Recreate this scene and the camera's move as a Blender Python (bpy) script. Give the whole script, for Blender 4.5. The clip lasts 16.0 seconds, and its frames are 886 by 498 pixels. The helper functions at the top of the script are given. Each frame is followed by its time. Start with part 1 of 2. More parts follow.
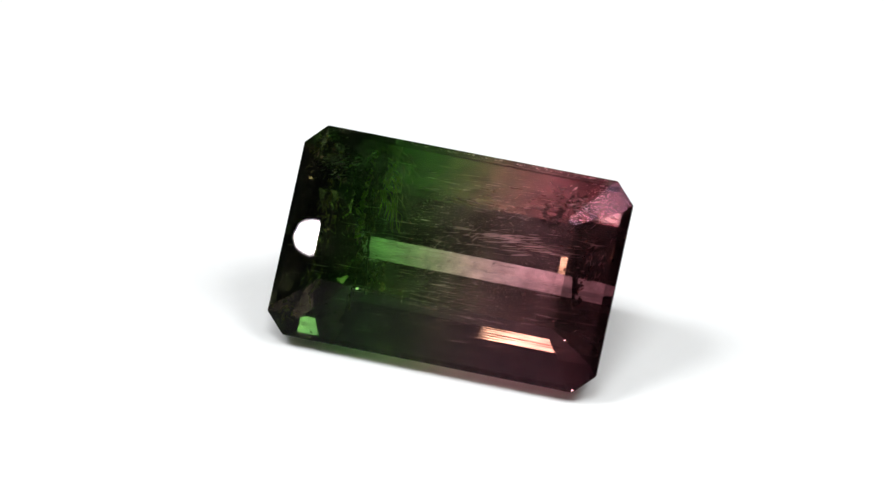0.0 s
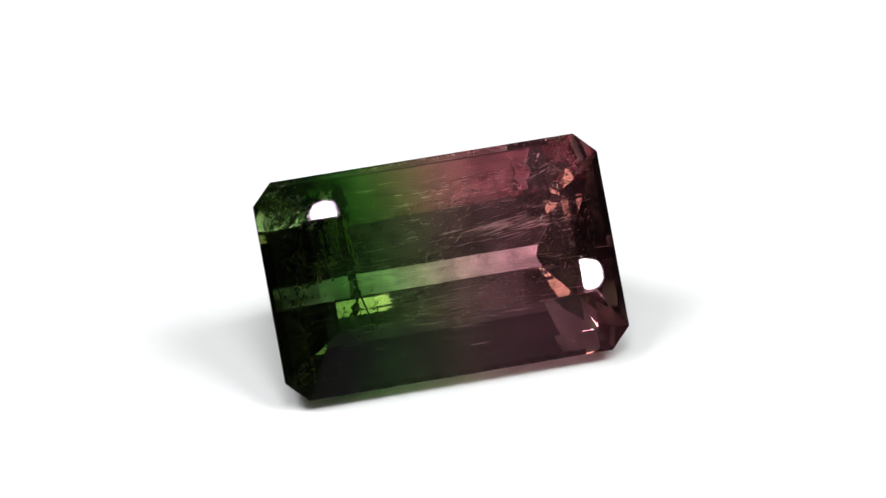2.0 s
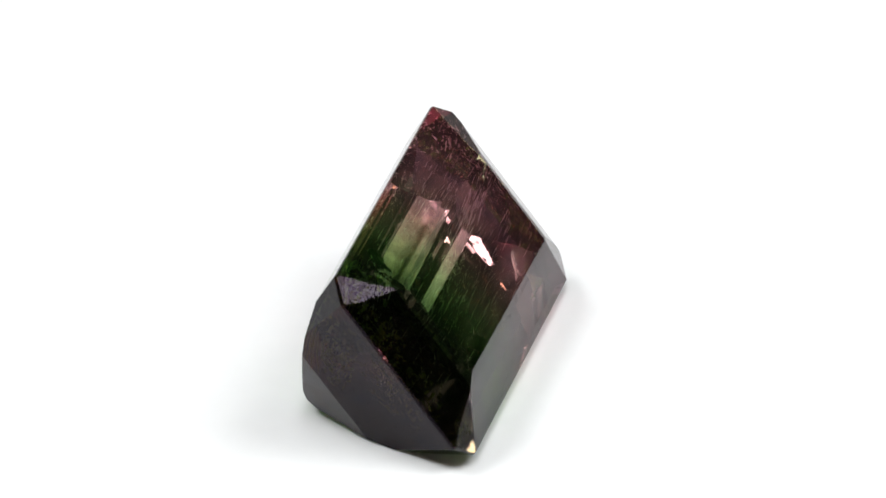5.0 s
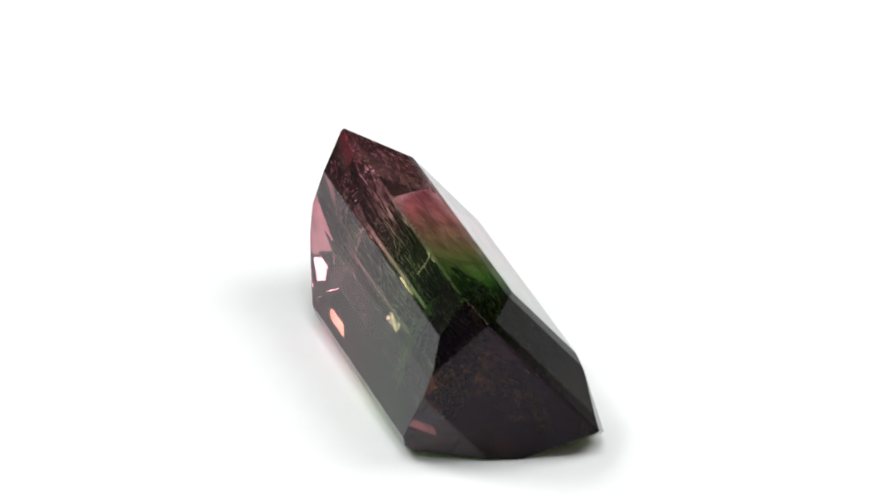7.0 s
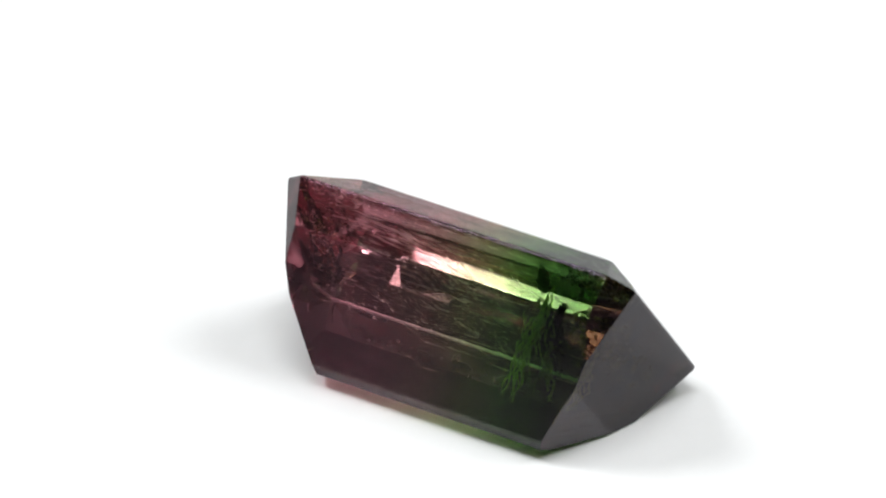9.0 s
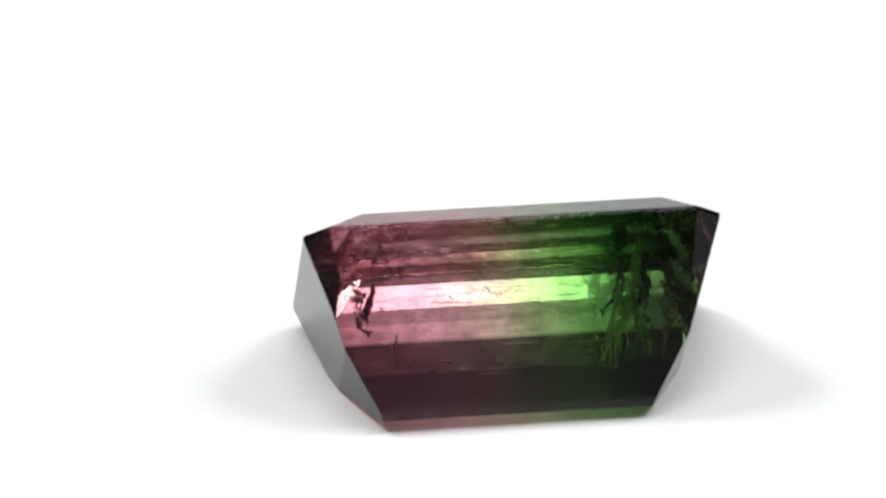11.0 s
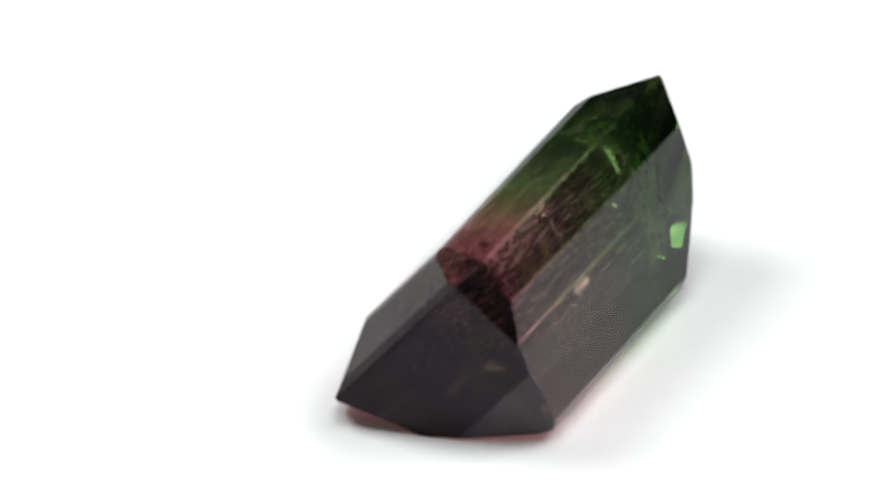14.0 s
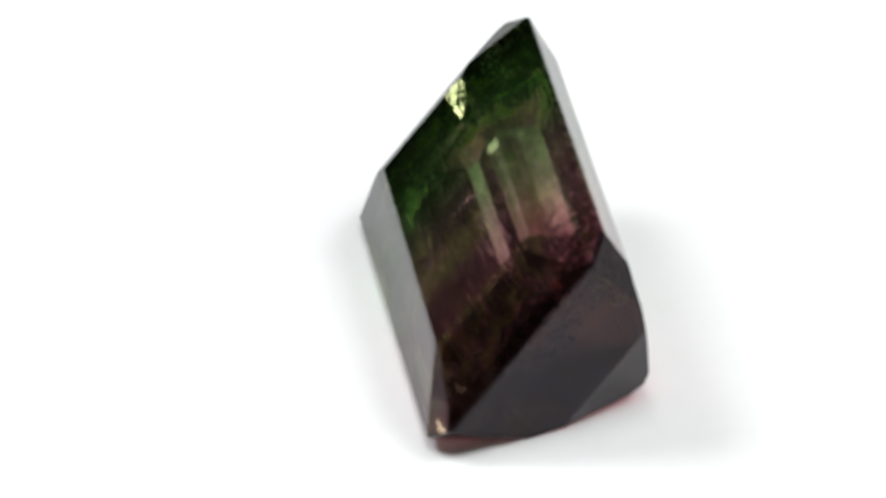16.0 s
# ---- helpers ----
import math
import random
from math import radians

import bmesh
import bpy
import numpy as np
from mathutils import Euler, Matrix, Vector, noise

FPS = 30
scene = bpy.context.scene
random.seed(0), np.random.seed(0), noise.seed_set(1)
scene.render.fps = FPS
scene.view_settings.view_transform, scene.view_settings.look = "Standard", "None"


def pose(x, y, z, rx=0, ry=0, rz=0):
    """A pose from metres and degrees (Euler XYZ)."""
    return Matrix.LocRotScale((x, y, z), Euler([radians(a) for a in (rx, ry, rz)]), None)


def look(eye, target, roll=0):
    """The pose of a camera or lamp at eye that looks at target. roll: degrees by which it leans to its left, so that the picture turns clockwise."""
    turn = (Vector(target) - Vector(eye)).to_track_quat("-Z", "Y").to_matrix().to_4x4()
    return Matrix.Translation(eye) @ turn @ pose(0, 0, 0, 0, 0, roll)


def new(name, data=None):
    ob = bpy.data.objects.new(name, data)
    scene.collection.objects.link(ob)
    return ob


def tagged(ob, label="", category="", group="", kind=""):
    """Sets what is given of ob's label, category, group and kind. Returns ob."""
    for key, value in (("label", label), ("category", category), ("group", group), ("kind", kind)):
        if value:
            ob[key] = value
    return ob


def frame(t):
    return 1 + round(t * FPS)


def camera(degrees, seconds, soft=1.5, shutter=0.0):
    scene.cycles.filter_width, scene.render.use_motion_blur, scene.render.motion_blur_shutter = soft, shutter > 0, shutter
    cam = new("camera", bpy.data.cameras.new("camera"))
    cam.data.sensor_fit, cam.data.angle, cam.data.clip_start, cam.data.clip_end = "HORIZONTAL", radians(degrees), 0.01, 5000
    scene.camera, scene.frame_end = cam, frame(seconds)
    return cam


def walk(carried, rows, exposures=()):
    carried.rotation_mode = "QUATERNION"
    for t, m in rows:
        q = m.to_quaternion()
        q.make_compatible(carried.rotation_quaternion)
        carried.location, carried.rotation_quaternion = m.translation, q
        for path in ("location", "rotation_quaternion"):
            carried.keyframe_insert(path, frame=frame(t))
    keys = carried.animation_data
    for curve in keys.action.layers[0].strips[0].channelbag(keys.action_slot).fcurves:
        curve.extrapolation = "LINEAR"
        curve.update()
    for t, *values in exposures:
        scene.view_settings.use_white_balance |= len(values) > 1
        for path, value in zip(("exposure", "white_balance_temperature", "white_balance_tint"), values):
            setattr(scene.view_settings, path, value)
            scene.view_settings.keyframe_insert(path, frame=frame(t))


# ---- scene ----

CLIP = 16.0
MM = 0.001

# ---- camera: a long lens, gently moving in on the stone ----
REACH = 0.34588
FLOOR_DROP = 0.00503
cam = camera(5.9588, CLIP, soft=1.4)
cam.data.dof.use_dof = True
cam.data.dof.focus_distance, cam.data.dof.aperture_fstop = 0.384, 470.0


def camera_pose(t):
    k = (t - 8.0) / 8.0
    tilt = 0.569547 + 0.007683 * k
    d = REACH * (1.0 - 0.13309 * k - 0.01204 * k * k)
    eye = Vector((REACH * 0.032789, -d * math.cos(tilt), d * math.sin(tilt) + FLOOR_DROP))
    ahead = Vector((0.0, math.cos(tilt), -math.sin(tilt)))
    up = Vector((0.0, math.sin(tilt), math.cos(tilt)))
    side = -(0.036133 + 0.004617 * k + 0.001012 * k * k)
    rise = -(0.001593 * k + 0.000693 * k * k)
    return look(eye, eye + ahead + Vector((1, 0, 0)) * side + up * rise)


walk(cam, [(0.5 * i, camera_pose(0.5 * i)) for i in range(33)])

# ---- world and lamps ----
scene.view_settings.exposure = 0.0
world = bpy.data.worlds.new("room_dark")
scene.world = world
world.use_nodes = True
world.node_tree.nodes["Background"].inputs["Color"].default_value = (0.9, 0.95, 1.0, 1)
world.node_tree.nodes["Background"].inputs["Strength"].default_value = 0.02


def disc_lamp(name, eye, target, size, watts, colour):
    data = bpy.data.lights.new(name, "AREA")
    data.shape, data.size, data.energy, data.color = "DISK", size, watts, colour
    ob = new(name, data)
    ob.matrix_world = look(eye, target)
    return ob


GEM_SPOT = (0.0, 0.0, 0.004)
WARM, GOLD, COOL = (1.0, 0.97, 0.90), (1.0, 0.86, 0.56), (0.96, 0.985, 1.0)


def around(turn, height, reach):
    """A place at that azimuth and elevation, in degrees, round the stone."""
    a, h = radians(turn), radians(height)
    return (reach * math.cos(a) * math.cos(h), reach * math.sin(a) * math.cos(h), reach * math.sin(h) + 0.004)


# three wide soft lamps give the white sheet its light
LAMPS = [(around(a, h, 0.30), size, 0.48, COOL) for a, h, size in ((176, 57, 0.115), (-5, 57, 0.14), (-90, 75, 0.14))]
# small unseen lamps added round the stone to flash gold inside as it turns
LAMPS += [(around(-92, 42.5, 0.32), 0.066, 0.018, GOLD), (around(-13, 41, 0.30), 0.032, 0.0065, GOLD), (around(-19, 28, 0.30), 0.024, 0.006, GOLD),
          (around(-37, 32, 0.30), 0.022, 0.005, GOLD), (around(176, 27, 0.30), 0.050, 0.024, GOLD), (around(64, 14, 0.30), 0.030, 0.010, GOLD),
          (around(93, 57, 0.30), 0.026, 0.0030, GOLD), (around(19, 30, 0.30), 0.022, 0.0015, GOLD), (around(-157, 35, 0.30), 0.014, 0.0010, GOLD)]
LAMPS += [(around(50, 60, 0.30), 0.026, 0.004, GOLD), (around(-23, 20, 0.30), 0.016, 0.002, GOLD)]
# further added lamps, each placed to light one strip at one turn
LAMPS += [((0.0872, -0.0139, 0.2940), 0.006, 0.0005, GOLD), ((-0.0325, 0.1683, 0.2504), 0.008, 0.0008, GOLD),
          ((-0.2038, -0.1559, 0.1620), 0.012, 0.0009, GOLD), ((0.1443, -0.2165, 0.1538), 0.010, 0.0007, GOLD), ((0.2258, 0.0330, 0.2083), 0.010, 0.0010, GOLD),
          ((0.2564, -0.0197, 0.1637), 0.012, 0.0010, GOLD), ((0.2601, 0.0503, 0.1475), 0.010, 0.0014, GOLD), ((0.2800, 0.0225, 0.1108), 0.010, 0.0014, GOLD),
          ((-0.2218, -0.0208, 0.2102), 0.006, 0.0006, GOLD)]
# bare round diodes, seen mirrored in the facets
LAMPS += [(eye, size, 620.0 * size * size, WARM) for eye, size in (
    ((-0.2974, 0.0506, 0.0637), 0.0026), ((0.0407, 0.0779, 0.2932), 0.0022), ((0.2934, 0.0343, 0.0797), 0.0024), ((-0.0142, 0.0679, 0.2999), 0.0020),
    ((-0.0042, 0.0683, 0.3000), 0.0016), ((0.2399, -0.0736, 0.1653), 0.0026), ((0.2519, -0.0624, 0.1610), 0.0022), ((-0.3015, 0.0, 0.0615), 0.0022),
    ((0.2971, 0.0480, 0.0509), 0.0030))]
for eye, size, watts, colour in LAMPS:
    disc_lamp("offscreen_light", eye, GEM_SPOT, size, watts, colour)


# ---- materials ----
def nodes_of(name):
    m = bpy.data.materials.new(name)
    m.use_nodes = True
    nt = m.node_tree
    return m, nt.nodes, nt.links, nt.nodes["Principled BSDF"]


def ramp(nodes, stops):
    r = nodes.new("ShaderNodeValToRGB")
    while len(r.color_ramp.elements) < len(stops):
        r.color_ramp.elements.new(0.5)
    for e, (p, c) in zip(r.color_ramp.elements, stops):
        e.position, e.color = p, (*c, 1)
    return r


def noise_tex(nodes, links, coords, scale, detail=4.0, rough=0.55):
    n = nodes.new("ShaderNodeTexNoise")
    n.inputs["Scale"].default_value, n.inputs["Detail"].default_value = scale, detail
    n.inputs["Roughness"].default_value = rough
    links.new(coords, n.inputs["Vector"])
    return n


def plain(name, colour, rough, spread=0.1, scale=40.0, bump=0.05, metal=0.0):
    """A surface with mottling at two scales and a fine relief."""
    m, nodes, links, b = nodes_of(name)
    co = nodes.new("ShaderNodeTexCoord").outputs["Object"]
    big, fine = noise_tex(nodes, links, co, scale), noise_tex(nodes, links, co, scale * 12)
    mix = nodes.new("ShaderNodeMath")
    mix.operation = "MULTIPLY"
    links.new(big.outputs["Fac"], mix.inputs[0]), links.new(fine.outputs["Fac"], mix.inputs[1])
    r = ramp(nodes, [(0.1, [c * (1 - spread) for c in colour]), (0.42, [min(1, c * (1 + spread)) for c in colour])])
    links.new(mix.outputs[0], r.inputs["Fac"])
    links.new(r.outputs["Color"], b.inputs["Base Color"])
    b.inputs["Roughness"].default_value, b.inputs["Metallic"].default_value = rough, metal
    if bump:
        bp = nodes.new("ShaderNodeBump")
        bp.inputs["Strength"].default_value, bp.inputs["Distance"].default_value = bump, 0.0002
        links.new(fine.outputs["Fac"], bp.inputs["Height"])
        links.new(bp.outputs["Normal"], b.inputs["Normal"])
    return m


def tourmaline():
    """Clear stone whose colour runs along its length from bottle green to rose."""
    m, nodes, links, b = nodes_of("tourmaline")
    co = nodes.new("ShaderNodeTexCoord").outputs["Object"]
    sep = nodes.new("ShaderNodeSeparateXYZ")
    links.new(co, sep.inputs[0])
    cloud = noise_tex(nodes, links, co, 260.0)
    wob = nodes.new("ShaderNodeMath")
    wob.operation = "MULTIPLY_ADD"
    wob.inputs[1].default_value, wob.inputs[2].default_value = 0.0016, -0.0008
    links.new(cloud.outputs["Fac"], wob.inputs[0])
    add = nodes.new("ShaderNodeMath")
    add.operation = "ADD"
    links.new(sep.outputs["X"], add.inputs[0]), links.new(wob.outputs[0], add.inputs[1])
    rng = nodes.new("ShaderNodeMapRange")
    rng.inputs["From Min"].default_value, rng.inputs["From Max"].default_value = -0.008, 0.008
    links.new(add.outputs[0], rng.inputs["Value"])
    # the tint darkens towards both ends, green most, in place of light lost there
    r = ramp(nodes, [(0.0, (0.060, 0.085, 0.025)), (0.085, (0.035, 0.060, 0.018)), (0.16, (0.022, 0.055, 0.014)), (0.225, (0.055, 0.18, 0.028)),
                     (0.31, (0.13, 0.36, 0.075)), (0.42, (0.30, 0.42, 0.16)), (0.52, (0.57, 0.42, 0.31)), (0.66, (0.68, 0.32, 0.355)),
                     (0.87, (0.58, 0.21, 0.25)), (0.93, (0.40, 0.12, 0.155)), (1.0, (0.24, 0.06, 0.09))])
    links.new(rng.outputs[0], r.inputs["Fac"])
    # the stone is nearly opaque lengthwise; end-facing facets carry this shade in their tint
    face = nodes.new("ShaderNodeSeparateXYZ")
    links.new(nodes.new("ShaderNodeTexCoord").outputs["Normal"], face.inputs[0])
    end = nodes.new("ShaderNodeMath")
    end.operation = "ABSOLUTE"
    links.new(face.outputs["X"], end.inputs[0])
    end_dim = nodes.new("ShaderNodeMapRange")
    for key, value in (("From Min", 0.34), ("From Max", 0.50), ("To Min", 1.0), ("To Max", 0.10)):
        end_dim.inputs[key].default_value = value
    links.new(end.outputs[0], end_dim.inputs["Value"])
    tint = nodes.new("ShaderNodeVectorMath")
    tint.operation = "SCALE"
    links.new(r.outputs["Color"], tint.inputs[0]), links.new(end_dim.outputs[0], tint.inputs["Scale"])
    # clouds and streaks of denser colour along the stone
    run = nodes.new("ShaderNodeMapping")
    run.inputs["Scale"].default_value = (170.0, 1100.0, 1100.0)
    links.new(co, run.inputs["Vector"])
    streak = noise_tex(nodes, links, run.outputs["Vector"], 1.0, 4.0, 0.7)
    speck = noise_tex(nodes, links, co, 900.0, 3.0, 0.7)
    both = nodes.new("ShaderNodeMath")
    both.operation = "MULTIPLY"
    links.new(streak.outputs["Fac"], both.inputs[0]), links.new(speck.outputs["Fac"], both.inputs[1])
    span = nodes.new("ShaderNodeMapRange")
    for key, value in (("From Min", 0.13), ("From Max", 0.40), ("To Min", 0.40), ("To Max", 1.50)):
        span.inputs[key].default_value = value
    links.new(both.outputs[0], span.inputs["Value"])
    cloudy = nodes.new("ShaderNodeVectorMath")
    cloudy.operation = "SCALE"
    links.new(tint.outputs[0], cloudy.inputs[0]), links.new(span.outputs[0], cloudy.inputs["Scale"])
    # the brown glow in the dark ends is painted into their colour in random patches
    glow_noise = noise_tex(nodes, links, co, 330.0, 2.0, 0.5)
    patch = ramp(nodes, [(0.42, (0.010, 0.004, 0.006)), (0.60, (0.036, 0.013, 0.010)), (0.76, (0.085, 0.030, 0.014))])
    links.new(glow_noise.outputs["Fac"], patch.inputs["Fac"])
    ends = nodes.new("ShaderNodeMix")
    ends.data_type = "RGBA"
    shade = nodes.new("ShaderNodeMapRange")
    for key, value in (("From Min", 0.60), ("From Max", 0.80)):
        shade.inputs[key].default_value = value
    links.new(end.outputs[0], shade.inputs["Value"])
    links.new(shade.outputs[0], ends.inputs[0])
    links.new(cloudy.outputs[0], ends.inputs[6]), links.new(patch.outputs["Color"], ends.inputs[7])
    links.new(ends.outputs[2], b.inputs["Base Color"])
    b.inputs["Transmission Weight"].default_value = 0.965
    b.inputs["Specular Tint"].default_value = (0.12, 0.075, 0.125, 1)
    # the crown is polished flat, the lower pavilion is less well finished
    relief = nodes.new("ShaderNodeMapRange")
    for key, value in (("From Min", -0.0034), ("From Max", -0.0028), ("To Min", 1.0), ("To Max", 0.004)):
        relief.inputs[key].default_value = value
    links.new(sep.outputs["Z"], relief.inputs["Value"])
    stretch = nodes.new("ShaderNodeMapping")
    stretch.inputs["Scale"].default_value = (70.0, 3000.0, 3000.0)
    links.new(co, stretch.inputs["Vector"])
    lines = noise_tex(nodes, links, stretch.outputs["Vector"], 1.0, 0.0)
    bp = nodes.new("ShaderNodeBump")
    bp.inputs["Distance"].default_value = 0.0000014
    links.new(relief.outputs[0], bp.inputs["Strength"])
    links.new(lines.outputs["Fac"], bp.inputs["Height"])
    # the polish is not dead flat: each facet swells a little
    swell = noise_tex(nodes, links, co, 210.0, 0.0)
    dome = nodes.new("ShaderNodeBump")
    dome.inputs["Distance"].default_value = 0.000006
    links.new(relief.outputs[0], dome.inputs["Strength"])
    links.new(swell.outputs["Fac"], dome.inputs["Height"]), links.new(bp.outputs["Normal"], dome.inputs["Normal"])
    links.new(dome.outputs["Normal"], b.inputs["Normal"])
    b.inputs["IOR"].default_value = 1.63
    b.inputs["Roughness"].default_value = 0.0
    return m


STONE = tourmaline()
PAPER = plain("white_sheet", (0.86, 0.86, 0.86), 0.12, 0.015, 60.0, 0.02)
PALE = plain("white_panel", (0.55, 0.55, 0.55), 0.7, 0.04, 12.0, 0.05)
GREY = plain("grey_panel", (0.14, 0.14, 0.14), 0.7, 0.06, 12.0, 0.05)
DUSK = plain("black_panel", (0.015, 0.015, 0.016), 0.8, 0.1, 12.0, 0.05)
WALL = plain("pale_front_panel", (0.75, 0.75, 0.76), 0.8, 0.1, 12.0, 0.05)
FEATHER = plain("pale_feather", (0.88, 0.84, 0.82), 0.30, 0.2, 900.0, 0.0, 0.5)
TUBE = plain("pale_growth_tube", (0.62, 0.55, 0.52), 0.3, 0.25, 900.0, 0.0)
DARK = plain("dark_fracture", (0.02, 0.018, 0.012), 0.5, 0.4, 700.0, 0.0)
BROWN = plain("brown_stain", (0.10, 0.07, 0.025), 0.4, 0.5, 900.0, 0.0)
MOSS = plain("olive_veil", (0.45, 0.55, 0.14), 0.3, 0.4, 900.0, 0.0)
COPPER = plain("copper_flake", (0.95, 0.55, 0.40), 0.22, 0.3, 900.0, 0.0, 0.7)
GLINT = plain("olive_flake", (0.92, 0.90, 0.25), 0.22, 0.3, 900.0, 0.0, 0.7)


# ---- mesh helpers ----
def mesh_of(name, bm, material):
    me = bpy.data.meshes.new(name)
    bm.normal_update()
    bm.to_mesh(me)
    bm.free()
    me.materials.append(material)
    return me


def part(name, bm, material, parent, label=""):
    ob = new(name, mesh_of(name, bm, material))
    ob.parent = parent
    return tagged(ob, label)


def box_bm(x0, x1, y0, y1, z0, z1):
    bm = bmesh.new()
    bmesh.ops.create_cube(bm, size=1.0)
    for v in bm.verts:
        v.co = ((x0, x1)[v.co.x > 0], (y0, y1)[v.co.y > 0], (z0, z1)[v.co.z > 0])
    return bm


# ---- setting: the white sheet, with unseen panels added round it to shape its light ----
def setting():
    sheet = new("floor", mesh_of("floor", box_bm(-0.55, 0.55, -0.65, 0.45, -0.01, 0.0), PAPER))
    tagged(sheet, "white smooth sheet under the gemstone", "floor", kind="structure")
    walls = {"wall_north": ((-0.57, 0.57, 0.45, 0.47, -0.01, 0.72), DUSK, "unseen black back panel added to keep reflections dark"),
             "wall_south": ((-0.57, 0.57, -0.67, -0.65, -0.01, 0.72), WALL, "unseen pale front panel added to brighten the table facet"),
             "wall_east": ((0.55, 0.57, -0.65, 0.45, -0.01, 0.72), GREY, "unseen dark grey side panel added to close the set"),
             "wall_west": ((-0.57, -0.55, -0.65, 0.45, -0.01, 0.72), GREY, "unseen dark grey side panel added to close the set")}
    for name, (dims, material, label) in walls.items():
        tagged(new(name, mesh_of(name, box_bm(*dims), material)), label, "wall", kind="structure")
    lid = new("ceiling", mesh_of("ceiling", box_bm(-0.57, 0.57, -0.67, 0.47, 0.72, 0.74), PALE))
    tagged(lid, "unseen pale grey top panel added to bounce light", "ceiling", kind="structure")


setting()


# ---- the gemstone ----
def plane_through(p, q, r):
    p, q, r = Vector(p), Vector(q), Vector(r)
    n = (q - p).cross(r - p).normalized()
    return (p, n) if n.dot(p) > 0 else (p, -n)


def stone_cuts():
    """A step cut: table, crown, thin girdle, and a pavilion of four steps that ends in a keel. Planes in millimetres."""
    cuts = [((0, 0, 1.325), Vector((0.006, 0.0, 1)).normalized())]
    for s in (-1, 1):
        # the crown: a broad step, then a narrow one next to the table
        side, rise = s * 2.34 + 0.09, 1.145 + 0.020 * s
        cuts.append(plane_through((0, s * 4.93, 0), (1, s * 4.93, 0), (0, side + s * 0.44, rise)))
        cuts.append(plane_through((0, side + s * 0.44, rise), (1, side + s * 0.44, rise), (0, side, 1.325)))
        flat = s * 5.52 - 0.04
        cuts.append(plane_through((s * 7.62, 0, 0.28), (s * 7.62, 1, 0.28), (flat + s * 0.43, 0, 1.185)))
        cuts.append(plane_through((flat + s * 0.43, 0, 1.185), (flat + s * 0.43, 1, 1.185), (flat, 0, 1.325)))
        cuts.append(plane_through((s * 8.0, 0, 0), (s * 8.0, 1, 0), (s * 7.62, 0, 0.28)))
        cuts.append(((0, s * 4.93, 0), Vector((0, s, 0))))
        cuts.append(((s * 8.0, 0, 0), Vector((s, 0, 0))))
        cuts.append(plane_through((0, s * 4.93, -0.15), (1, s * 4.93, -0.15), (0, s * 4.22, -1.85)))
        cuts.append(plane_through((0, s * 4.22, -1.85), (1, s * 4.22, -1.85), (0, s * 3.0, -3.42)))
        # the broad lower step is polished in three, each a degree or two off the next
        out = 0.028 + 0.008 * s
        steps = [(3.0, -3.42), (2.167 + 0.73 * out, -4.307 - 0.68 * out), (1.333 + 0.73 * out, -5.193 - 0.68 * out), (0.5, -6.08)]
        for (y, z), (v, w) in zip(steps, steps[1:]):
            cuts.append(plane_through((0, s * y, z), (1, s * y, z), (0, s * v, w)))
        cuts.append(plane_through((0, s * 0.5, -6.08), (1, s * 0.5, -6.08), (0, 0, -6.30)))
        cuts.append(plane_through((s * 8.0, 0, -0.15), (s * 8.0, 1, -0.15), (s * 6.62, 0, -4.15)))
        cuts.append(plane_through((s * 6.62, 0, -4.15), (s * 6.62, 1, -4.15), (s * 5.2, 0, -6.30)))
        for u in (-1, 1):
            cuts.append(((s * 8.0, u * 3.98, 0), Vector((s, u, 0)).normalized()))
            cuts.append(plane_through((s * 7.05, u * 4.93, 0), (s * 8.0, u * 3.98, 0), (s * 5.70 - 0.2, u * 2.38 + 0.09, 1.325)))
            cuts.append(plane_through((s * 7.05, u * 4.93, -0.15), (s * 8.0, u * 3.98, -0.15), (s * 6.98, u * 3.25, -3.05)))
    return [(Vector(co), no) for co, no in cuts]


CUTS = stone_cuts()


def inside(p, margin=0.08):
    return all((p - co).dot(no) < -margin for co, no in CUTS)


def stone_bm():
    bm = box_bm(-10, 10, -10, 10, -10, 10)
    for co, no in CUTS:
        geom = bm.verts[:] + bm.edges[:] + bm.faces[:]
        cut = bmesh.ops.bisect_plane(bm, geom=geom, dist=1e-5, plane_co=co, plane_no=no, clear_outer=True)
        edges = [g for g in cut["geom_cut"] if isinstance(g, bmesh.types.BMEdge)]
        if len(edges) > 2:
            bmesh.ops.contextual_create(bm, geom=edges)
    bmesh.ops.remove_doubles(bm, verts=bm.verts, dist=0.02)
    bmesh.ops.dissolve_degenerate(bm, dist=0.01, edges=bm.edges)
    bmesh.ops.recalc_face_normals(bm, faces=bm.faces)
    bmesh.ops.bevel(bm, geom=bm.edges[:], offset=0.018, segments=1, profile=0.5, affect="EDGES", clamp_overlap=True)
    bmesh.ops.scale(bm, vec=(MM, MM, MM), verts=bm.verts)
    return bm


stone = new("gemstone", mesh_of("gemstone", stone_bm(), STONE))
tagged(stone, "step-cut bicolour tourmaline, green to rose, on white sheet", "gemstone")



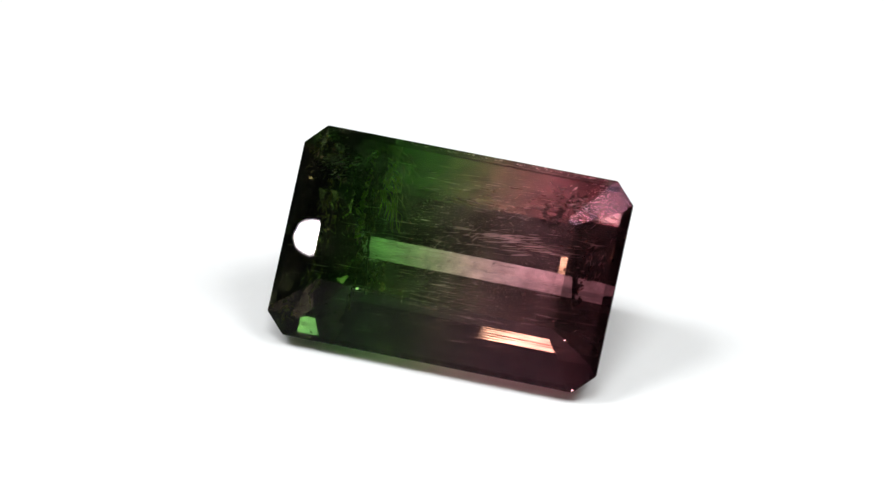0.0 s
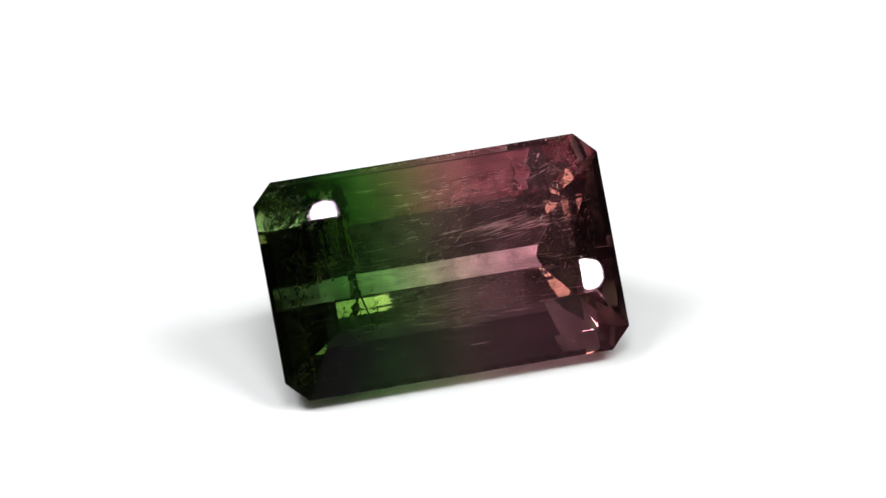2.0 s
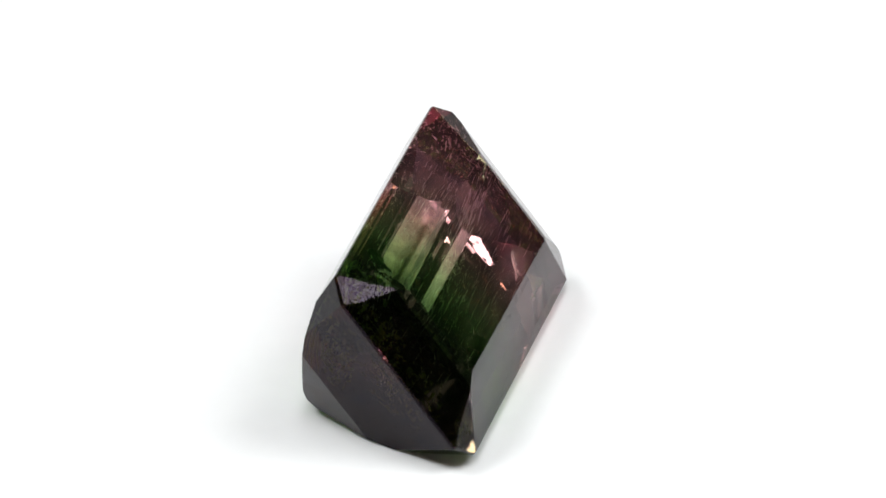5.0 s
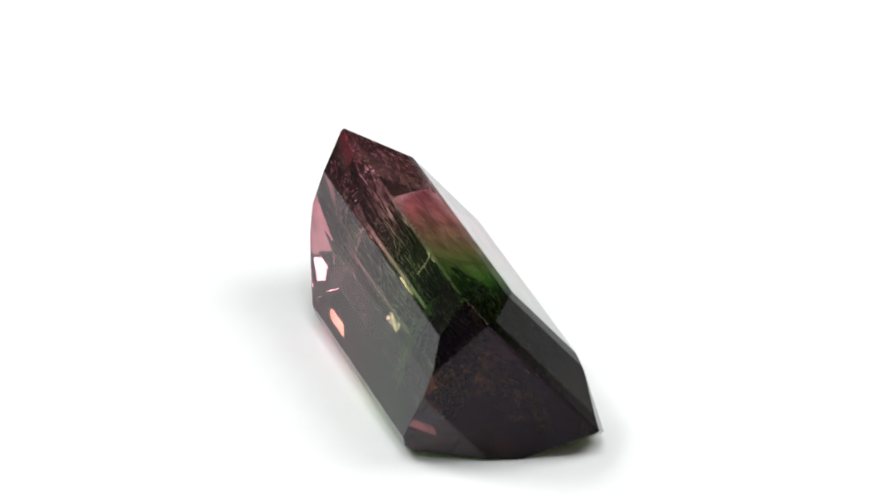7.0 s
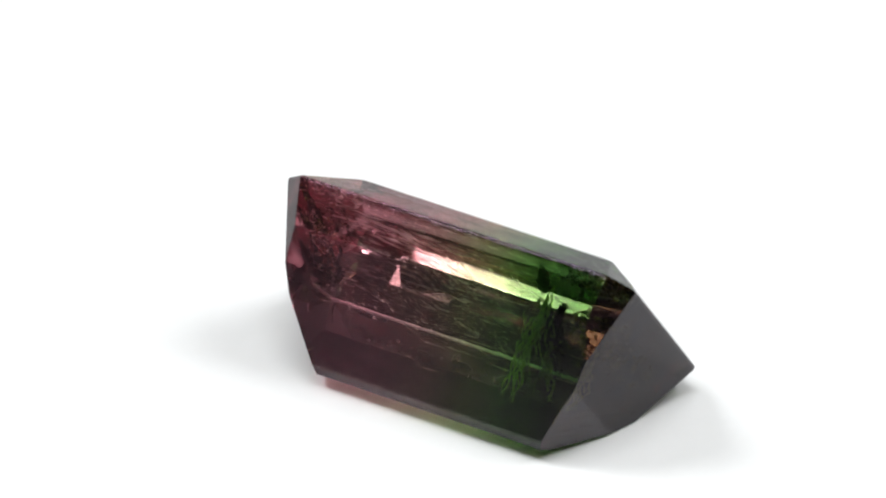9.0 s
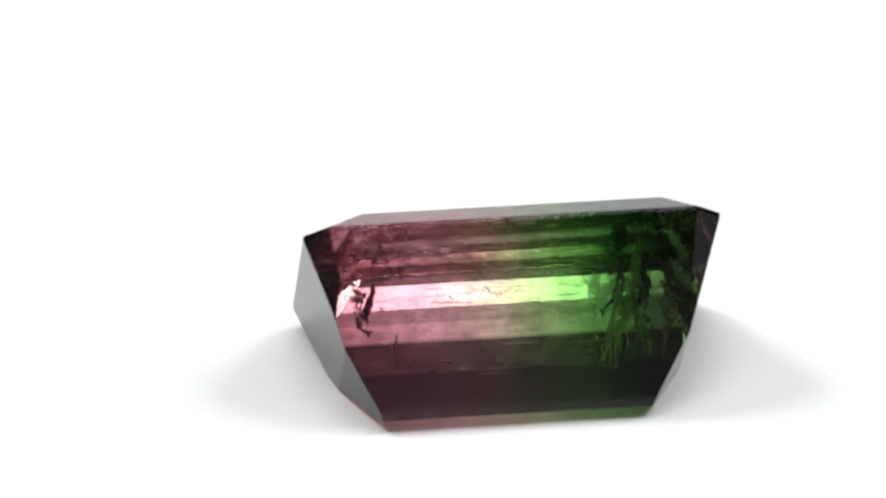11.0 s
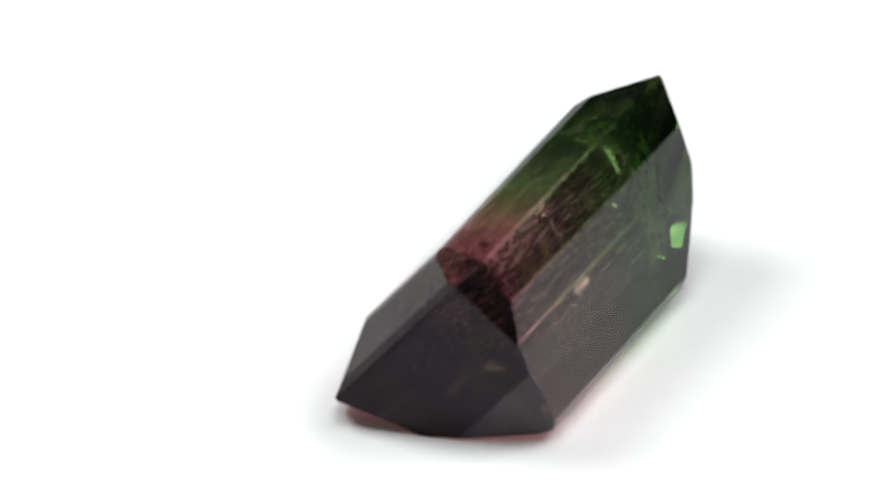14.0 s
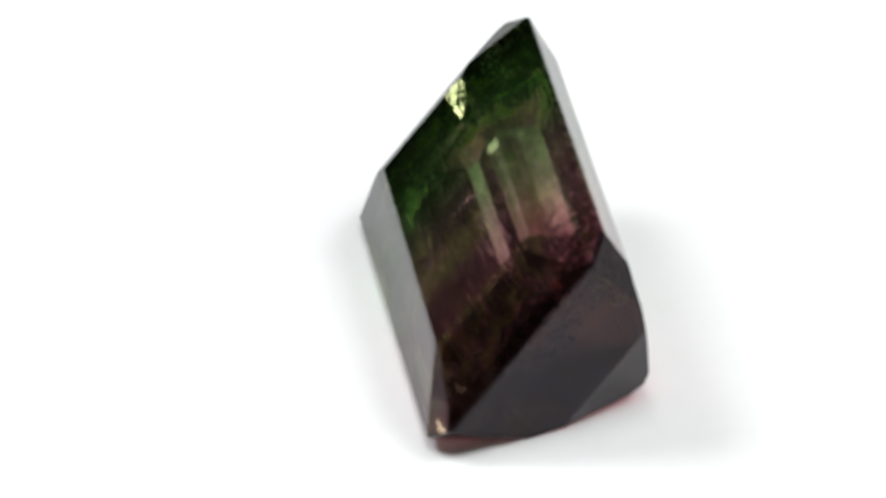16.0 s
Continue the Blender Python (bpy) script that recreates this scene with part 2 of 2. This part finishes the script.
# ---- what the stone holds inside: feathers, growth tubes, a dark fracture ----
def slivers(centre, spread, count, length, width, along, seed, jitter=0.35, margin=0.08):
    """Thin irregular flakes, in millimetres, scattered round a centre and laid mostly along one way."""
    rnd = random.Random(seed)
    bm = bmesh.new()
    for _ in range(count):
        c = Vector([m + s * rnd.gauss(0, 0.5) for m, s in zip(centre, spread)])
        d = (Vector(along) + Vector([rnd.gauss(0, jitter) for _ in range(3)])).normalized()
        n = Vector([rnd.gauss(0, 1) for _ in range(3)])
        side = d.cross(n).normalized()
        lift = d.cross(side)
        half, w = length * rnd.uniform(0.3, 1.0) / 2, width * rnd.uniform(0.4, 1.0) / 2
        ring = []
        for k in range(6):
            a = math.tau * k / 6 + rnd.uniform(-0.3, 0.3)
            r = rnd.uniform(0.7, 1.1)
            ring.append(c + d * half * math.cos(a) * r + side * w * math.sin(a) * r + lift * w * 0.3 * rnd.uniform(-1, 1))
        if not all(inside(v, margin) for v in ring):
            continue
        top, low = bm.verts.new((c + lift * w * 0.18) * MM), bm.verts.new((c - lift * w * 0.18) * MM)
        vs = [bm.verts.new(v * MM) for v in ring]
        for k in range(6):
            bm.faces.new((vs[k], vs[(k + 1) % 6], top))
            bm.faces.new((vs[(k + 1) % 6], vs[k], low))
    return bm


def crack_bm(points, width, seed):
    """A thin dark sheet with a ragged edge that follows a line of points, in millimetres."""
    rnd = random.Random(seed)
    bm = bmesh.new()
    steps = []
    for p, q in zip(points, points[1:]):
        for k in range(5):
            steps.append(Vector(p).lerp(Vector(q), k / 5))
    steps.append(Vector(points[-1]))
    rows = []
    for k, c in enumerate(steps):
        w = width * rnd.uniform(0.7, 1.0) * (0.25 + 0.75 * math.sin(math.pi * (k + 0.4) / len(steps)))
        j = Vector([rnd.gauss(0, 0.025) for _ in range(3)])
        rows.append([bm.verts.new((c + j + Vector(o)) * MM) for o in ((-w, w * 0.5, 0), (0.02, 0, 0.06), (w, -w * 0.5, 0), (-0.02, 0, -0.06))])
    for a, b in zip(rows, rows[1:]):
        for k in range(4):
            bm.faces.new((a[k], a[(k + 1) % 4], b[(k + 1) % 4], b[k]))
    bm.faces.new(rows[0][::-1]), bm.faces.new(rows[-1])
    return bm


def plume_bm(points, count, spread, width, seed, margin=0.1):
    """Slender curved strands that start together and fan out along a line of points, in millimetres."""
    rnd = random.Random(seed)
    bm = bmesh.new()
    for _ in range(count):
        drift = Vector([rnd.gauss(0, spread) for _ in range(3)])
        first, last = rnd.uniform(0.0, 0.5), rnd.uniform(0.55, 1.0)
        wave, shift = rnd.uniform(3, 8), rnd.uniform(0, 6)
        rows = []
        for k in range(15):
            f = first + (last - first) * k / 14
            q = f * (len(points) - 1)
            i = min(int(q), len(points) - 2)
            c = Vector(points[i]).lerp(Vector(points[i + 1]), q - i) + drift * (0.25 + f)
            c += Vector((0.10, 0.06, 0.05)) * math.sin(wave * f * 3 + shift)
            if not inside(c, margin):
                break
            w = width * rnd.uniform(0.4, 1.0) * math.sin(math.pi * (k + 0.6) / 15.2)
            rows.append([bm.verts.new((c + Vector(o)) * MM) for o in ((-w, 0, w * 0.4), (0, w * 0.4, -w * 0.3), (w, 0, w * 0.3))])
        for p, q in zip(rows, rows[1:]):
            for k in range(3):
                bm.faces.new((p[k], p[(k + 1) % 3], q[(k + 1) % 3], q[k]))
    return bm


def crumple_bm(centre, along, across, seed, cells=40, hole=0.35, rough=0.16, margin=0.06):
    """A ragged crumpled sheet round a centre, spanned by two half-axes in millimetres, with holes torn in it."""
    rnd = random.Random(seed)
    bm = bmesh.new()
    u, v, c = Vector(along), Vector(across), Vector(centre)
    n = u.cross(v).normalized()
    grid = {}
    for i in range(cells + 1):
        for j in range(cells + 1):
            a, b = 2 * i / cells - 1, 2 * j / cells - 1
            p = c + u * a + v * b
            p += n * rough * 2.5 * noise.noise(p * 1.3 + Vector((seed, 0, 0))) + n * rough * noise.noise(p * 5 + Vector((0, seed, 0)))
            p += u.normalized() * rnd.gauss(0, 0.03) + v.normalized() * rnd.gauss(0, 0.03)
            edge = a * a + b * b + 0.5 * noise.noise(p * 2 + Vector((0, 0, seed)))
            grid[i, j] = bm.verts.new(p * MM) if edge < 1.0 and inside(p, margin) else None
    for i in range(cells):
        for j in range(cells):
            quad = [grid[i, j], grid[i + 1, j], grid[i + 1, j + 1], grid[i, j + 1]]
            if None in quad:
                continue
            mid = sum((q.co for q in quad), Vector()) / 4 / MM
            if 0.5 + 0.5 * noise.noise(mid * 3.1 + Vector((seed, seed, 0))) + 0.35 * noise.noise(mid * 9.0) < hole:
                continue
            bm.faces.new(quad[:3]), bm.faces.new((quad[0], quad[2], quad[3]))
    bmesh.ops.delete(bm, geom=[q for q in bm.verts if not q.link_faces], context="VERTS")
    return bm


part("feather", slivers((3.4, 1.3, -0.1), (2.4, 0.5, 0.35), 60, 1.5, 0.07, (1, 0.10, 0.03), 3, 0.05), FEATHER, stone, "pale streaky feather under the table")
part("feather", slivers((5.6, 3.5, 0.1), (1.5, 0.6, 0.4), 40, 0.55, 0.12, (1, 0.2, 0), 5), FEATHER, stone, "pale broken feather at the rose corner")
part("feather", slivers((-6.1, 3.2, 0.2), (1.3, 0.8, 0.4), 44, 0.5, 0.10, (1, 0.4, 0.1), 7), FEATHER, stone, "pale feather at the green corner")
part("feather", slivers((0.6, 0.9, -0.6), (1.6, 0.8, 0.5), 22, 0.7, 0.05, (1, 0.8, 0.3), 9, 0.3), FEATHER, stone, "fine pale star of cracks")
part("feather", slivers((-0.5, 0.2, -1.6), (4.5, 2.2, 0.5), 90, 0.5, 0.03, (1, 0.5, 0.2), 31, 0.6), TUBE, stone, "pale wispy veil in the middle of the stone")
part("speckles", slivers((0.3, 0.2, -1.2), (8.5, 4.4, 3.2), 260, 0.10, 0.07, (1, 0, 0), 33, 1.0), DARK, stone, "tiny dark specks inside the stone")
part("growth_tubes", slivers((0.5, 0.3, -1.4), (8.0, 3.6, 2.2), 70, 1.8, 0.035, (1, 0, 0), 11, 0.02), TUBE, stone, "fine pale tubes along the stone")
part("speckles", slivers((0.3, 0.2, -1.0), (8.5, 4.2, 3.0), 700, 0.09, 0.055, (1, 0, 0), 13, 1.0), TUBE, stone, "tiny pale specks inside the stone")
part("flakes", slivers((-7.15, 3.9, -0.35), (0.5, 0.5, 0.6), 60, 0.22, 0.12, (0, 1, 0), 15, 1.0), GLINT, stone, "olive glints in the green corner")
part("flakes", slivers((-7.15, -3.9, -0.35), (0.5, 0.5, 0.5), 50, 0.22, 0.12, (0, 1, 0), 17, 1.0), GLINT, stone, "olive glints in the lower green corner")
part("fracture", crack_bm([(-4.0, 4.1, -0.25), (-4.15, 3.3, -0.3), (-4.2, 2.5, -0.4)], 0.17, 19), DARK, stone, "dark spindle-shaped fracture in the green half")
part("fracture", crack_bm([(-4.2, 2.3, -0.8), (-4.1, 1.0, -1.1), (-3.9, -0.5, -1.2), (-3.6, -2.0, -0.9)], 0.08, 20), DARK, stone, "thin dark thread across the green half")
part("feather", slivers((-4.4, 2.0, -3.0), (0.5, 1.6, 2.0), 30, 0.6, 0.06, (0.2, 0.6, 0.8), 21, 0.5), GLINT, stone, "olive veil of small cracks in the green half")
part("fracture", crack_bm([(5.3, 1.6, -0.9), (5.5, 0.5, -1.2), (5.6, -0.8, -1.3)], 0.18, 23), DARK, stone, "short dark fracture in the rose end")
part("fracture", crack_bm([(4.6, 2.2, -3.4), (4.7, 1.9, -3.9), (4.65, 1.5, -4.4)], 0.05, 24), DARK, stone, "fine dark crack in the rose pavilion")
part("fracture", slivers((-4.15, 0.3, -1.2), (0.30, 3.6, 0.5), 70, 0.55, 0.10, (0.05, 1, -0.15), 51, 0.3), BROWN, stone, "brown-stained ragged crack across the green half")
part("fracture", slivers((-3.7, -1.3, -0.9), (0.9, 0.7, 0.3), 36, 0.35, 0.10, (0.7, 0.7, 0), 53, 0.6), BROWN, stone, "brown branching stain in the green half")
part("needles", slivers((2.5, 0.6, -0.8), (5.0, 3.0, 0.8), 70, 0.34, 0.045, (0.7, 0.7, 0.1), 55, 0.25), DARK, stone, "short dark slanting needles in the rose half")
part("needles", slivers((-5.9, 0.0, -1.8), (1.2, 3.4, 1.8), 90, 0.28, 0.07, (0.1, 1, 0.3), 57, 0.6), DARK, stone, "dense dark needles in the green end")
part("feather", slivers((6.3, 1.3, -0.9), (0.7, 1.6, 0.6), 70, 0.45, 0.05, (0.3, 1, 0.1), 59, 0.6), FEATHER, stone, "rosy feather in the rose end")
part("feather", slivers((-6.9, 0.2, -0.8), (0.5, 3.4, 0.5), 70, 0.28, 0.06, (0.2, 1, 0.1), 61, 0.7), BROWN, stone, "brownish feather along the green end")
part("feather", slivers((3.2, 2.4, -3.6), (3.0, 0.5, 0.6), 40, 0.45, 0.04, (1, 0.1, 0.3), 63, 0.4), TUBE, stone, "pale wisps in the rose pavilion")

part("fracture", crumple_bm((-4.05, 3.35, -0.45), (0.34, 0, 0.05), (0.0, 0.75, 0.25), 71, 24, 0.20, 0.08), DARK, stone, "dark oval stain beneath the green crown")
part("fracture", crumple_bm((-4.2, 0.4, -1.0), (0.15, 0.05, 0.10), (0.05, 2.8, -0.2), 72, 44, 0.50, 0.14), BROWN, stone, "ragged brown veil across the green half")
part("fracture", crumple_bm((-4.9, 1.4, -2.6), (0.25, 0.3, 1.3), (0.0, 1.4, 0.7), 73, 40, 0.48, 0.22), MOSS, stone, "crumpled olive veil in the green pavilion")
# added dark sheet that stands for the black reflection of the green end
part("fracture", crumple_bm((-4.9, 2.2, -1.9), (0.1, 1.1, -0.5), (-0.2, 0.5, 1.0), 86, 44, 0.36, 0.2), DARK, stone, "dark curved sheet set in for the black reflections towards the green end")
part("plume", plume_bm([(-4.9, 3.9, -0.6), (-4.7, 3.5, -1.6), (-4.3, 2.9, -2.7), (-4.4, 2.1, -3.7)], 26, 0.26, 0.05, 74), MOSS, stone, "curved olive plume in the green half")
part("plume", plume_bm([(-3.9, 3.4, -1.7), (-4.1, 2.7, -3.0), (-3.8, 1.7, -4.1), (-3.5, 0.9, -4.9)], 16, 0.24, 0.04, 75), MOSS, stone, "branching olive strands in the green pavilion")
part("fracture", crumple_bm((5.0, 2.9, -0.8), (1.3, 0.2, 0.1), (0.1, 0.8, 0.3), 77, 44, 0.63, 0.16), DARK, stone, "dark shattered patch at the rose corner")
part("fracture", crumple_bm((5.9, 0.3, -1.3), (0.25, 0.3, 0.7), (0.2, 1.7, 0.0), 78, 40, 0.58, 0.2), DARK, stone, "jagged dark fracture across the rose end")
part("fracture", crumple_bm((-6.1, 0.2, -1.3), (0.2, 0.1, 0.9), (0.1, 3.2, 0.0), 80, 48, 0.66, 0.16), GLINT, stone, "gold-green flecked veil at the green end")
part("fracture", crumple_bm((-5.9, 3.2, -0.3), (0.9, 0.2, 0.1), (0.1, 0.8, 0.3), 81, 40, 0.6, 0.16), DARK, stone, "dark crumbled patch at the green corner")
part("feather", crumple_bm((-6.3, 3.5, 0.0), (0.8, 0.2, 0.1), (0.1, 0.6, 0.25), 82, 36, 0.58, 0.12), FEATHER, stone, "silvery bruise at the green corner")
part("streaks", slivers((3.2, 1.2, 0.4), (2.6, 0.35, 0.25), 30, 1.6, 0.05, (1, 0.12, 0.0), 84, 0.03), FEATHER, stone, "silvery parallel streaks under the table")
# pale lines and specks that also stand for thin highlights on the strips
part("streaks", slivers((0.6, 0.2, -0.2), (8.0, 3.2, 0.7), 110, 1.7, 0.022, (1, 0.02, 0.0), 87, 0.02), FEATHER, stone, "fine silvery lines along the stone, growth lines and set-in highlights")
part("sparkles", slivers((1.0, 0.5, -0.8), (7.5, 3.6, 1.4), 420, 0.10, 0.05, (1, 0.4, 0), 88, 0.8), FEATHER, stone, "tiny pale specks set in as sparkles under the table")
part("flakes", slivers((-6.6, 3.3, 0.1), (0.9, 0.7, 0.4), 60, 0.30, 0.14, (1, 0.4, 0), 89, 0.9), GLINT, stone, "yellow-green glints in the upper green corner")
part("flakes", slivers((-6.9, -3.6, -0.1), (0.5, 0.5, 0.3), 40, 0.26, 0.14, (1, 0.4, 0), 90, 0.9), GLINT, stone, "yellow-green glints in the lower green corner")
part("flakes", slivers((-5.6, 1.2, -1.6), (0.8, 2.2, 0.9), 50, 0.30, 0.10, (0.2, 1, 0.2), 91, 0.7), GLINT, stone, "scattered yellow-green glints in the dark green end")
part("flakes", slivers((5.9, 1.4, -1.2), (0.7, 2.0, 0.7), 60, 0.34, 0.08, (0.2, 1, 0.2), 92, 0.7), COPPER, stone, "coppery glints in the rose end")
part("streaks", slivers((1.5, 3.2, 0.35), (5.0, 0.7, 0.15), 36, 1.1, 0.03, (1, 0.02, 0.0), 85, 0.02), FEATHER, stone, "fine silvery scratches under the crown")
part("edge_chips", slivers((2.0, 4.80, -0.05), (8.0, 0.08, 0.10), 90, 0.16, 0.07, (1, 0, 0), 41, 0.5, 0.005), FEATHER, stone, "small pale nicks along the upper girdle")
part("edge_chips", slivers((6.5, 4.0, 0.1), (0.9, 0.8, 0.15), 60, 0.20, 0.08, (1, 0.6, 0), 43, 0.6, 0.005), FEATHER, stone, "pale bruises at the rose corner")
part("edge_chips", slivers((-6.6, 4.1, -0.1), (0.8, 0.7, 0.2), 40, 0.18, 0.07, (1, 0.6, 0), 45, 0.6, 0.005), FEATHER, stone, "pale bruises at the green corner")
part("edge_chips", slivers((6.4, 3.9, -1.2), (0.6, 0.5, 0.5), 30, 0.22, 0.08, (1, 0, 0.4), 47, 0.6, 0.005), FEATHER, stone, "pale bruises on the rose pavilion")

# the stone lies on a pavilion step and turns with the turntable about the upright axis through the origin
REST = Matrix(((0.9498, 0.1912, -0.2475), (-0.3127, 0.5828, -0.7500), (0.0009, 0.7898, 0.6134))).to_4x4()
REST = REST.to_quaternion().to_matrix().to_4x4()
CENTRE = Vector((-0.001013, 0.000742, FLOOR_DROP - 0.000540))
RATE = radians(18.812)


def stone_pose(t):
    return Matrix.Rotation(RATE * t, 4, "Z") @ Matrix.Translation(CENTRE) @ REST


def motions():
    walk(stone, [(0.5 * i, stone_pose(0.5 * i)) for i in range(33)])


motions()
